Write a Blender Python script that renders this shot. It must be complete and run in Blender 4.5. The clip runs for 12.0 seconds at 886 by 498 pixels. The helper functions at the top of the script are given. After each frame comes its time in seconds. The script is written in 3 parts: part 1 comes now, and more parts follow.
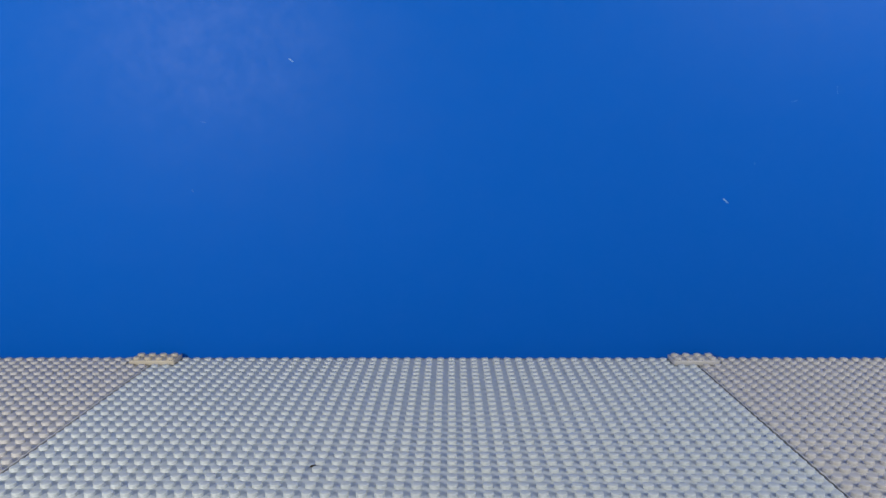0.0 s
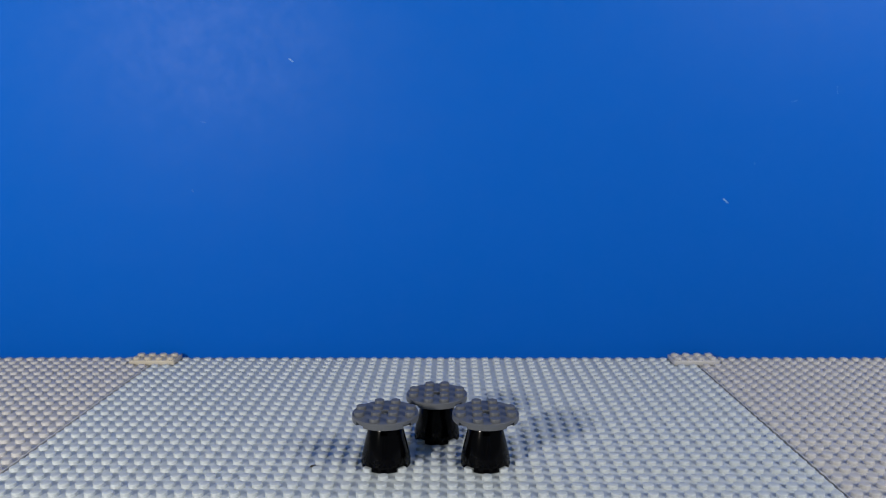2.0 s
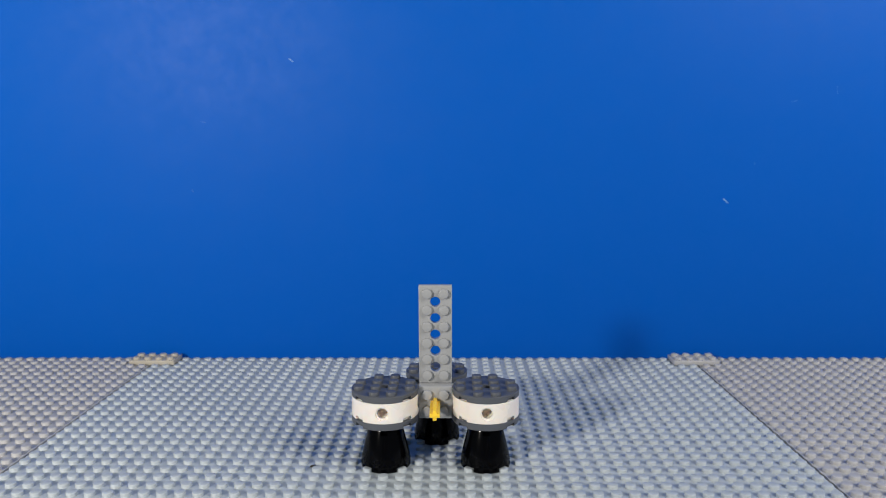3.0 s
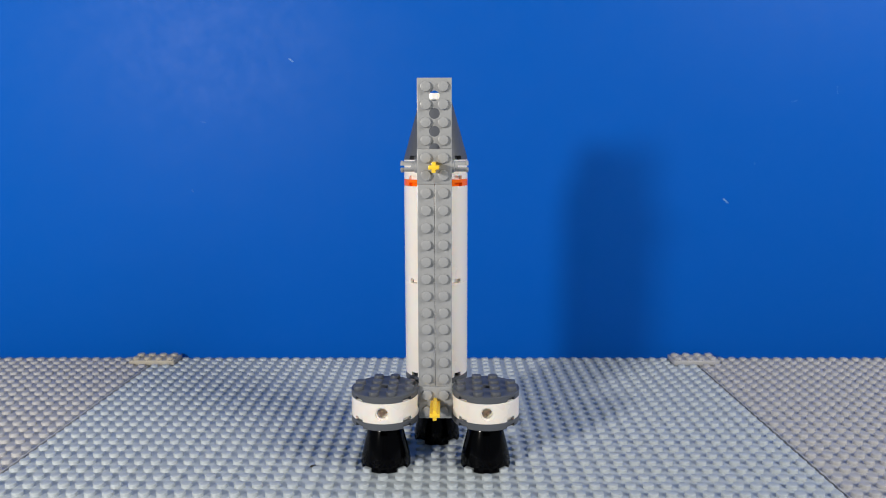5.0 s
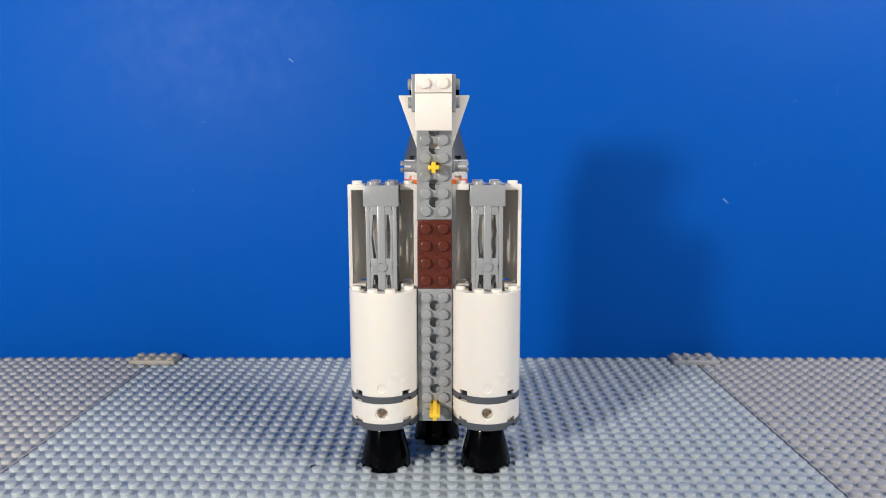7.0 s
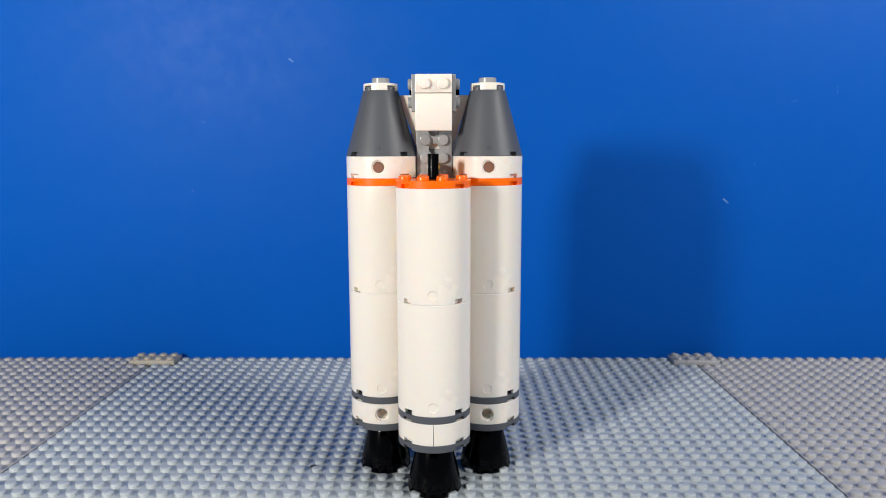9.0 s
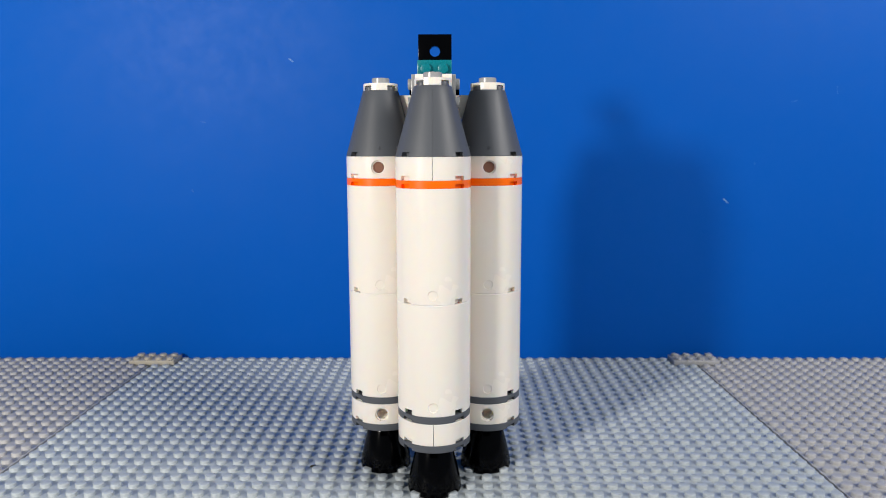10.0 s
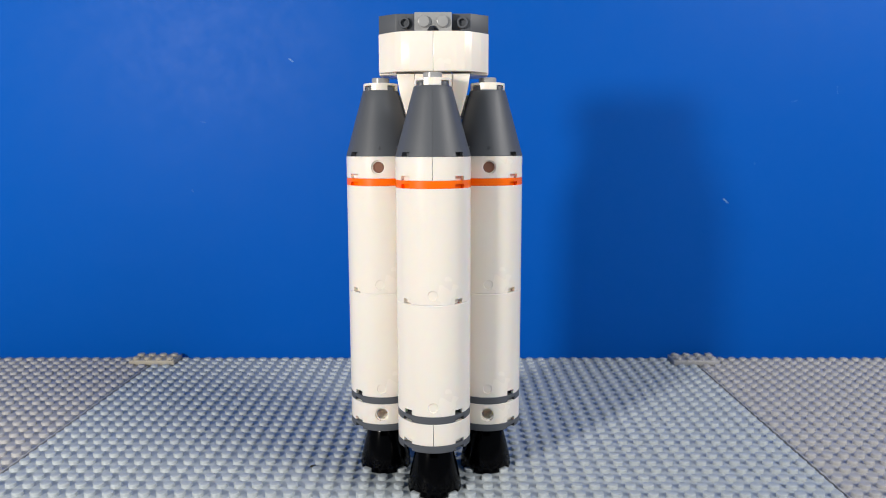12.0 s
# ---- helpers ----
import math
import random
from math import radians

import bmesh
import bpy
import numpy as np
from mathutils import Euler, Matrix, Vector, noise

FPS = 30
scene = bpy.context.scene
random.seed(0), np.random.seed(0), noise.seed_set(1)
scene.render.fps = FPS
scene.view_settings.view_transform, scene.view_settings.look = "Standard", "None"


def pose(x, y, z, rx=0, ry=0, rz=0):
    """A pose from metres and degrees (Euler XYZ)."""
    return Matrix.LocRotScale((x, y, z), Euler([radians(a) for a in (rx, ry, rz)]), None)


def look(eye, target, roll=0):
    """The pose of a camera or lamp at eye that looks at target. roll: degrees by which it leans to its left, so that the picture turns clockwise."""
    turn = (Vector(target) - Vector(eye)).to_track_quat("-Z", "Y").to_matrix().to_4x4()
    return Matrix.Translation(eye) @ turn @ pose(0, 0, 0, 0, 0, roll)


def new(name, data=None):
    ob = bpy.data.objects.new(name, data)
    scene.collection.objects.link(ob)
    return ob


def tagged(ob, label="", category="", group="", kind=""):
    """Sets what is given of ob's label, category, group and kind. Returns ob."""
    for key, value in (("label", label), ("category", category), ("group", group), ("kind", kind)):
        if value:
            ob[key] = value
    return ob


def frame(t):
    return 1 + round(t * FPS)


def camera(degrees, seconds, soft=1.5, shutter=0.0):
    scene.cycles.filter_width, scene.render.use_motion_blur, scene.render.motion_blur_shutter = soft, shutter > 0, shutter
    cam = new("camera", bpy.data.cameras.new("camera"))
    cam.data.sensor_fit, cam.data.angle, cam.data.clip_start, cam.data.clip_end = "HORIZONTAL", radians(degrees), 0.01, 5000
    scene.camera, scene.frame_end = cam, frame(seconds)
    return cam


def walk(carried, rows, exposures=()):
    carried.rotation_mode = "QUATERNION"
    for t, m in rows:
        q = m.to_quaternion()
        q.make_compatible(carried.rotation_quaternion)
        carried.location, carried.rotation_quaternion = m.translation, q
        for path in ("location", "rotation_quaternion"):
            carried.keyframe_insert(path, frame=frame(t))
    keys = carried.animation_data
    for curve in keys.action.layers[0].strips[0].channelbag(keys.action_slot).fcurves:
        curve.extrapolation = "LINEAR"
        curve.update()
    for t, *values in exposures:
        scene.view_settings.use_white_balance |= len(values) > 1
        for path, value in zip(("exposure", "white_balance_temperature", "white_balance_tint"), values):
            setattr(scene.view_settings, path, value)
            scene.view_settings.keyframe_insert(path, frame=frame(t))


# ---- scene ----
cam = camera(64.34, 12.0, soft=1.0)
cam.data.dof.use_dof, cam.data.dof.focus_distance, cam.data.dof.aperture_fstop = True, 0.315, 16.0
EYE, AIM = (0.00714, -0.32307, 0.15072), (0.00409, -0.02605, 0.10861)
walk(cam, [(0, look(EYE, AIM, -0.15)), (12, look(EYE, AIM, -0.15))],
     exposures=[(0, 0.0), (12, 0.0)])

scene.cycles.caustics_reflective, scene.cycles.blur_glossy = False, 1.0
scene.cycles.max_bounces, scene.cycles.diffuse_bounces = 12, 8

# ---- light: two photo lamps beside the camera and the dim room ----
world = bpy.data.worlds.new("room_light")
scene.world = world
world.use_nodes = True
world.node_tree.nodes["Background"].inputs[0].default_value = (0.72, 0.87, 1.0, 1)
world.node_tree.nodes["Background"].inputs[1].default_value = 0.17


def lamp(name, eye, target, size, watts, color, spread=150):
    data = bpy.data.lights.new(name, "AREA")
    data.shape, data.size, data.energy, data.color, data.spread = "DISK", size, watts, color, radians(spread)
    ob = new(name, data)
    ob.matrix_world = look(eye, target)
    return tagged(ob, "round white photo lamp beside the camera", "lamp")


lamp("photo_lamp", (-0.405, -0.49, 0.27), (-0.27, 0.17, 0.22), 0.09, 4.35, (1.0, 0.945, 0.865), 178)
lamp("photo_lamp", (0.62, -0.34, 0.54), (0.36, 0.17, 0.20), 0.40, 5.2, (1.0, 0.965, 0.92), 178)


# ---- materials ----
def plastic(name, rgb, rough=0.28, vary=0.05, scale=60.0, scratch=0.02):
    mat = bpy.data.materials.new(name)
    mat.use_nodes = True
    nt = mat.node_tree
    b = nt.nodes["Principled BSDF"]
    co = nt.nodes.new("ShaderNodeTexCoord")
    info = nt.nodes.new("ShaderNodeObjectInfo")
    n1 = nt.nodes.new("ShaderNodeTexNoise")
    n1.inputs["Scale"].default_value, n1.inputs["Detail"].default_value = scale, 3
    n2 = nt.nodes.new("ShaderNodeTexNoise")
    n2.inputs["Scale"].default_value, n2.inputs["Detail"].default_value = scale * 14, 4
    nt.links.new(co.outputs["Object"], n1.inputs["Vector"])
    nt.links.new(co.outputs["Object"], n2.inputs["Vector"])
    mix = nt.nodes.new("ShaderNodeMix")
    mix.data_type = "RGBA"
    mix.inputs["A"].default_value = (*[c * (1 - vary) for c in rgb], 1)
    mix.inputs["B"].default_value = (*[min(1, c * (1 + vary)) for c in rgb], 1)
    add = nt.nodes.new("ShaderNodeMath")
    add.operation = "MULTIPLY_ADD"
    add.inputs[1].default_value, add.inputs[2].default_value = 0.35, 0.0
    nt.links.new(info.outputs["Random"], add.inputs[0])
    tot = nt.nodes.new("ShaderNodeMath")
    tot.operation = "MULTIPLY_ADD"
    tot.inputs[1].default_value = 0.8
    nt.links.new(n1.outputs["Fac"], tot.inputs[0])
    nt.links.new(add.outputs[0], tot.inputs[2])
    nt.links.new(tot.outputs[0], mix.inputs["Factor"])
    nt.links.new(mix.outputs["Result"], b.inputs["Base Color"])
    ramp = nt.nodes.new("ShaderNodeMapRange")
    ramp.inputs["To Min"].default_value, ramp.inputs["To Max"].default_value = rough * 0.88, rough * 1.15
    nt.links.new((n2 if scratch else n1).outputs["Fac"], ramp.inputs["Value"])
    nt.links.new(ramp.outputs["Result"], b.inputs["Roughness"])
    if not scratch:
        return mat
    bump = nt.nodes.new("ShaderNodeBump")
    bump.inputs["Strength"].default_value, bump.inputs["Distance"].default_value = scratch, 0.0006
    nt.links.new(n2.outputs["Fac"], bump.inputs["Height"])
    nt.links.new(bump.outputs["Normal"], b.inputs["Normal"])
    return mat


WHITE = plastic("white_plastic", (0.85, 0.79, 0.725), 0.26, 0.015, 40, 0.0)
b = WHITE.node_tree.nodes["Principled BSDF"]
b.inputs["Subsurface Weight"].default_value, b.inputs["Subsurface Scale"].default_value = 0.3, 0.0022
b.inputs["Subsurface Radius"].default_value = (1.0, 0.7, 0.45)
GREY = plastic("light_grey_plastic", (0.315, 0.322, 0.33), 0.26, 0.04, 60, 0.008)
DARK = plastic("dark_grey_plastic", (0.082, 0.089, 0.104), 0.45)
DARK.node_tree.nodes["Principled BSDF"].inputs["Specular IOR Level"].default_value = 0.4
BLACK = plastic("black_plastic", (0.0008, 0.0008, 0.0012), 0.13)
BLACK.node_tree.nodes["Principled BSDF"].inputs["Specular IOR Level"].default_value = 0.12
ORANGE = plastic("orange_plastic", (1.0, 0.150, 0.0), 0.25)
YELLOW = plastic("yellow_plastic", (0.92, 0.60, 0.04), 0.28)
BROWN = plastic("reddish_brown_plastic", (0.105, 0.022, 0.012), 0.27)
TEAL = plastic("teal_plastic", (0.0, 0.18, 0.22), 0.27)
PLATE = plastic("grey_baseplate_plastic", (0.412, 0.455, 0.484), 0.5, 0.05, 12)
PLATE_OLD = plastic("aged_grey_baseplate_plastic", (0.402, 0.400, 0.405), 0.55, 0.06, 12)
for m in (PLATE, PLATE_OLD):
    b = m.node_tree.nodes["Principled BSDF"]
    b.inputs["Subsurface Weight"].default_value, b.inputs["Subsurface Scale"].default_value = 0.5, 0.002
    b.inputs["Subsurface Radius"].default_value = (1.0, 0.95, 0.9)
TAN = plastic("yellowed_grey_plastic", (0.42, 0.385, 0.32), 0.36)
TABLE = plastic("pale_table_laminate", (0.45, 0.44, 0.42), 0.45, 0.05, 4)


def board_material():
    """Blue painted board, faintly mottled, with a dull uneven sheen."""
    mat = plastic("blue_board_paint", (0.0, 0.091, 0.455), 0.5, 0.05, 5.0, 0.03)
    nt = mat.node_tree
    b = nt.nodes["Principled BSDF"]
    co = nt.nodes["Texture Coordinate"]

    def mottle(scale, lo, hi, socket, detail=8, rough=0.75):
        n = nt.nodes.new("ShaderNodeTexNoise")
        n.inputs["Scale"].default_value, n.inputs["Detail"].default_value, n.inputs["Roughness"].default_value = scale, detail, rough
        nt.links.new(co.outputs["Object"], n.inputs["Vector"])
        r = nt.nodes.new("ShaderNodeMapRange")
        r.inputs["From Min"].default_value, r.inputs["From Max"].default_value = 0.35, 0.68
        r.inputs["To Min"].default_value, r.inputs["To Max"].default_value = lo, hi
        nt.links.new(n.outputs["Fac"], r.inputs["Value"])
        nt.links.new(r.outputs["Result"], b.inputs[socket])

    mottle(60, 0.45, 0.54, "Roughness")
    mottle(45, 0.09, 0.15, "Specular IOR Level", 9, 0.85)
    return mat


BLUE = board_material()
SCUFF = plastic("scuffed_paint", (0.12, 0.26, 0.55), 0.5)
FAINT = plastic("faint_scratch_paint", (0.025, 0.15, 0.50), 0.45)
DUST = plastic("dark_crumb", (0.03, 0.028, 0.025), 0.8)


# ---- mesh helpers, all in millimetres ----
MM = 0.001


def box(bm, x0, x1, y0, y1, z0, z1, bevel=0.22):
    made = bmesh.ops.create_cube(bm, size=1)["verts"]
    for v in made:
        v.co = Vector(((x0 + x1) / 2 + v.co.x * (x1 - x0), (y0 + y1) / 2 + v.co.y * (y1 - y0), (z0 + z1) / 2 + v.co.z * (z1 - z0)))
    if bevel:
        edges = list({e for v in made for e in v.link_edges})
        bmesh.ops.bevel(bm, geom=edges, offset=bevel, segments=2, affect="EDGES", profile=0.5)
    return bm


def lathe(bm, profile, n=48, a0=0.0, a1=360.0, at=(0, 0, 0), turn=None):
    """A closed solid turned round z from (radius, height) pairs; a part turn is closed by flat walls."""
    whole = abs(a1 - a0) >= 360
    steps = n if whole else n + 1
    rings = []
    m = turn or Matrix.Identity(3)
    for i in range(steps):
        a = radians(a0 + (a1 - a0) * i / n)
        rings.append([bm.verts.new(Vector(at) + m @ Vector((r * math.cos(a), r * math.sin(a), z))) for r, z in profile])
    k = len(profile)
    for i in range(n):
        p, q = rings[i], rings[(i + 1) % steps]
        for j in range(k):
            a, b = j, (j + 1) % k
            if profile[a][0] < 1e-6 and profile[b][0] < 1e-6:
                continue
            bm.faces.new((p[a], q[a], q[b], p[b]))
    if not whole:
        bm.faces.new(rings[0])
        bm.faces.new(rings[-1][::-1])
    bmesh.ops.remove_doubles(bm, verts=bm.verts, dist=1e-5)
    bmesh.ops.recalc_face_normals(bm, faces=bm.faces)
    return bm


FRONT = Matrix.Rotation(radians(90), 3, "X")      # local z to world -y
RIGHT = Matrix.Rotation(radians(90), 3, "Y")      # local z to world +x
LEFT = Matrix.Rotation(radians(-90), 3, "Y")      # local z to world -x


def stud(bm, x, y, z, turn=None, r=2.4, h=1.7, hollow=False):
    if hollow:
        prof = [(1.55, -0.2), (r, -0.2), (r, h - 0.25), (r - 0.25, h), (1.75, h), (1.55, h - 0.2)]
        sub = bmesh.new()
        lathe(sub, prof, 24, at=(x, y, z), turn=turn)
        merge(bm, sub)
        sub = bmesh.new()
        lathe(sub, [(0, -0.3), (1.6, -0.3), (1.6, 0.1), (0, 0.1)], 16, at=(x, y, z), turn=turn)
        merge(bm, sub)
        return
    sub = bmesh.new()
    lathe(sub, [(0, -0.3), (r, -0.3), (r, h - 0.28), (r - 0.1, h - 0.08), (r - 0.3, h), (0, h)], 24, at=(x, y, z), turn=turn)
    merge(bm, sub)


def merge(bm, other):
    tmp = bpy.data.meshes.new("tmp")
    other.to_mesh(tmp)
    bm.from_mesh(tmp)
    bpy.data.meshes.remove(tmp)
    other.free()


def rod(bm, a, b, r, n=16):
    """A round bar from a to b."""
    d = Vector(b) - Vector(a)
    turn = d.to_track_quat("Z", "Y").to_matrix()
    sub = bmesh.new()
    lathe(sub, [(0, 0), (r - 0.2, 0), (r, 0.2), (r, d.length - 0.2), (r - 0.2, d.length), (0, d.length)], n, at=a, turn=turn)
    merge(bm, sub)


def cut(body, cutter):
    """body less cutter, as a new bmesh."""
    obs = []
    for bm in (body, cutter):
        bmesh.ops.recalc_face_normals(bm, faces=bm.faces)
        me = bpy.data.meshes.new("tmp")
        bm.to_mesh(me)
        bm.free()
        obs.append(new("tmp", me))
    mod = obs[0].modifiers.new("cut", "BOOLEAN")
    mod.operation, mod.solver, mod.object = "DIFFERENCE", "EXACT", obs[1]
    mod.use_self = True
    dg = bpy.context.evaluated_depsgraph_get()
    dg.update()
    out = bmesh.new()
    out.from_mesh(obs[0].evaluated_get(dg).to_mesh())
    for ob in obs:
        me = ob.data
        bpy.data.objects.remove(ob)
        bpy.data.meshes.remove(me)
    return out


def mesh_of(name, bm, mat, angle=32, fuse=False):
    """A mesh in metres from a bmesh in millimetres; fuse: overlapping solids become one moulded body."""
    if fuse:
        far = bmesh.new()
        box(far, 400, 401, 400, 401, 400, 401, 0)
        bm = cut(bm, far)
    bmesh.ops.scale(bm, vec=(MM, MM, MM), verts=bm.verts)
    me = bpy.data.meshes.new(name)
    bm.to_mesh(me)
    bm.free()
    me.materials.append(mat)
    me.polygons.foreach_set("use_smooth", [True] * len(me.polygons))
    me.set_sharp_from_angle(angle=radians(angle))
    return me


# ---- the setting ----
def board(name, label, x0, x1, y0, y1, z0, z1, mat, category, bevel=1.0):
    bm = bmesh.new()
    box(bm, x0, x1, y0, y1, z0, z1, bevel)
    return tagged(new(name, mesh_of(name, bm, mat)), label, category, kind="structure")


board("table", "pale laminate table top under grey studded plates", -900, 900, -1250, 520, -31.5, -1.5, TABLE, "table")
board("backdrop", "smooth saturated blue painted board, upright behind the plates", -1000, 1000, 177, 183, -1.5, 620, BLUE, "backdrop")


def plate_mesh(name, mat, n=48):
    """A thin square plate with a field of n by n studs, its corner at the origin."""
    verts, faces = [], []
    k, w = 16, n + 1
    ring = [(math.cos(2 * math.pi * (i + 0.5) / k), math.sin(2 * math.pi * (i + 0.5) / k)) for i in range(k)]

    def edge(i):
        return 0.3 if i == 0 else 8.0 * n - 0.3 if i == n else 8.0 * i

    verts += [(edge(i), edge(j), 0) for i in range(w) for j in range(w)]
    for i in range(n):
        for j in range(n):
            cx, cy, o = 8 * i + 4, 8 * j + 4, len(verts)
            corner = [(i + 1) * w + j + 1, i * w + j + 1, i * w + j, (i + 1) * w + j]
            for r, z in ((2.52, 0), (2.42, 0.14), (2.4, 1.42), (2.3, 1.62), (2.1, 1.7)):
                verts += [(cx + r * c, cy + r * q, z) for c, q in ring]
            for q in range(4):
                arc = [o + (2 + 4 * q + d) % k for d in range(4, -1, -1)]
                faces.append((corner[q], corner[(q + 1) % 4], *arc))
            for lev in range(4):
                b = o + lev * k
                faces += [(b + m, b + (m + 1) % k, b + k + (m + 1) % k, b + k + m) for m in range(k)]
            faces.append(tuple(o + 4 * k + m for m in range(k)))
    rim = [i * w for i in range(n)] + [n * w + j for j in range(n)] + [i * w + n for i in range(n, 0, -1)] + [j for j in range(n, 0, -1)]
    low = len(verts)
    verts += [(verts[i][0], verts[i][1], -1.4) for i in rim]
    m = len(rim)
    faces += [(low + i, low + (i + 1) % m, rim[(i + 1) % m], rim[i]) for i in range(m)]
    faces.append(tuple(low + i for i in range(m - 1, -1, -1)))
    me = bpy.data.meshes.new(name)
    me.from_pydata([(x * MM, y * MM, z * MM) for x, y, z in verts], [], faces)
    me.materials.append(mat)
    me.polygons.foreach_set("use_smooth", [True] * len(me.polygons))
    me.set_sharp_from_angle(angle=radians(50))
    return me


P_MID, P_SIDE = plate_mesh("baseplate", PLATE), plate_mesh("baseplate_aged", PLATE_OLD)
for me, x, y, turn, label in ((P_MID, -204, -212, 0.0, "light grey studded baseplate lying flat before the board"),
                              (P_SIDE, -588.6, -212.5, 0.12, "slightly yellowed grey studded baseplate beside another"),
                              (P_SIDE, 180.6, -211.2, -0.1, "slightly yellowed grey studded baseplate beside another")):
    ob = new("baseplate", me)
    ob.matrix_world = pose(x * MM, y * MM, 0, 0, 0, turn)
    tagged(ob, label, "baseplate", "baseplates", "structure")


def link_plate(x, y, rz, label, mat):
    bm = bmesh.new()
    box(bm, -15.9, 15.9, -7.9, 7.9, 0, 3.2)
    for i in range(4):
        for j in range(2):
            stud(bm, -12 + 8 * i, -4 + 8 * j, 3.2)
    ob = new("joining_plate", mesh_of("joining_plate", bm, mat, fuse=True))
    ob.matrix_world = pose(x * MM, y * MM, 0.0002, 0, 0, rz)
    return tagged(ob, label, "plate", "joining plates")


link_plate(-204, 164, 0, "yellowed grey plate of eight studs bridging two baseplates", TAN)
link_plate(180, 164, 0, "pale grey plate of eight studs bridging two baseplates", PLATE_OLD)


def small_blob(name, x, y, z, sx, sy, sz, mat, label, category, rz=0):
    bm = bmesh.new()
    bmesh.ops.create_icosphere(bm, subdivisions=2, radius=1)
    for v in bm.verts:
        v.co = Vector((v.co.x * sx, v.co.y * sy, v.co.z * sz)) * (1 + 0.3 * noise.noise(v.co * 2))
    ob = new(name, mesh_of(name, bm, mat, 60))
    ob.matrix_world = pose(x * MM, y * MM, z * MM, 0, 0, rz)
    return tagged(ob, label, category)


small_blob("crumb", -58.5, -4.5, 0.7, 1.6, 0.7, 0.7, DUST, "tiny dark crumb lying between studs", "crumb", 20)


def scuff(x, z, length, width, tilt, mat=SCUFF):
    bm = bmesh.new()
    bmesh.ops.create_icosphere(bm, subdivisions=2, radius=1)
    for v in bm.verts:
        v.co = Vector((v.co.x * length * (1 + 0.3 * noise.noise(v.co * 3)), v.co.y * 0.05, v.co.z * width))
    ob = new("scuff_mark", mesh_of("scuff_mark", bm, mat, 60))
    ob.matrix_world = pose(x * MM, 177 * MM, z * MM, 0, tilt, 0)
    return tagged(ob, "pale scuff mark on the blue board", "mark", "scuff marks")


scuff(202, 114, 2.6, 0.5, 40)
scuff(-103, 212, 2.2, 0.4, 35)
for x, z, length, width, tilt in ((275, 190, 3.0, 0.18, 82), (246, 183, 2.4, 0.15, -20), (-166, 170, 2.0, 0.16, 15), (-176, 122, 1.2, 0.2, 50), (221, 140, 1.0, 0.2, 70)):
    scuff(x, z, length, width, tilt, FAINT)

# ---- the toy rocket: an empty at its middle that carries every brick ----
rocket = new("toy_rocket")
rocket.location.z = -0.00055
tagged(rocket, "white and grey toy rocket of plastic bricks on a studded baseplate", "toy rocket")
STEPS = []
WAIT = [0]


def wait_pose():
    """A free spot on the table behind the camera, where loose bricks lie."""
    i = WAIT[0]
    WAIT[0] += 1
    return Matrix.Translation(((-0.27 + 0.06 * (i % 10)), -0.50 - 0.07 * (i // 10), -0.0009))


def put(name, mesh, x, y, z, t, label="", rz=0, rows=None, low=0.0, gone=None, under=None):
    """One brick of the rocket, which comes to its place at t seconds."""
    ob = new(name, mesh)
    ob.parent = under or rocket
    if label:
        tagged(ob, label)
    if under:
        ob.matrix_basis = pose(x * MM, y * MM, z * MM, 0, 0, rz)
        return ob
    there = pose(x * MM, y * MM, z * MM, 0, 0, rz)
    w = wait_pose() @ Matrix.Translation((0, 0, low * MM))
    a = round(t * FPS) / FPS
    if rows is None:
        rows = [(0, w), (a - 2 / FPS, w), (a - 1 / FPS, there)]
    else:
        rows = list(rows) + [(a, there)]
    if gone:
        rows += [(gone - 2 / FPS, there), (gone - 1 / FPS, w), (12, w)]
    else:
        rows += [(12, there)]
    STEPS.append((ob, rows))
    return ob


# ---- brick shapes: each stands on its local z = 0 ----
def corner_notches(r, h, w=5.0, depth=5.0, z0=-1.0, angles=(45, 135, 225, 315)):
    bm = bmesh.new()
    for a in angles:
        sub = bmesh.new()
        box(sub, r - depth, r + 3, -w / 2, w / 2, z0, h, 0)
        bmesh.ops.rotate(sub, verts=sub.verts, cent=(0, 0, 0), matrix=Matrix.Rotation(radians(a), 3, "Z"))
        merge(bm, sub)
    return bm


def engine_cone_mesh():
    body = bmesh.new()
    lathe(body, [(0, 0), (11.5, 0), (11.9, 0.4), (11.9, 3.2), (11.2, 6.8), (8.2, 19.0), (7.9, 19.6), (0, 19.6)], 48)
    tool = bmesh.new()
    lathe(tool, [(0, -1), (9.6, -1), (9.6, 2.2), (0, 2.2)], 32)
    for x in (-8, 8):
        for y in (-8, 8):
            sub = bmesh.new()
            lathe(sub, [(0, -1), (3.1, -1), (3.1, 2.3), (0, 2.3)], 20, at=(x, y, 0))
            merge(tool, sub)
    for a in range(4):
        sub = bmesh.new()
        box(sub, 6.2, 12, -1.6, 1.6, 17.4, 24, 0)
        bmesh.ops.rotate(sub, verts=sub.verts, cent=(0, 0, 0), matrix=Matrix.Rotation(radians(90 * a), 3, "Z"))
        merge(tool, sub)
    body = cut(body, tool)
    for x in (-4, 4):
        for y in (-4, 4):
            stud(body, x * 0.95, y * 0.95, 19.6)
    return mesh_of("engine_cone", body, BLACK, fuse=True)


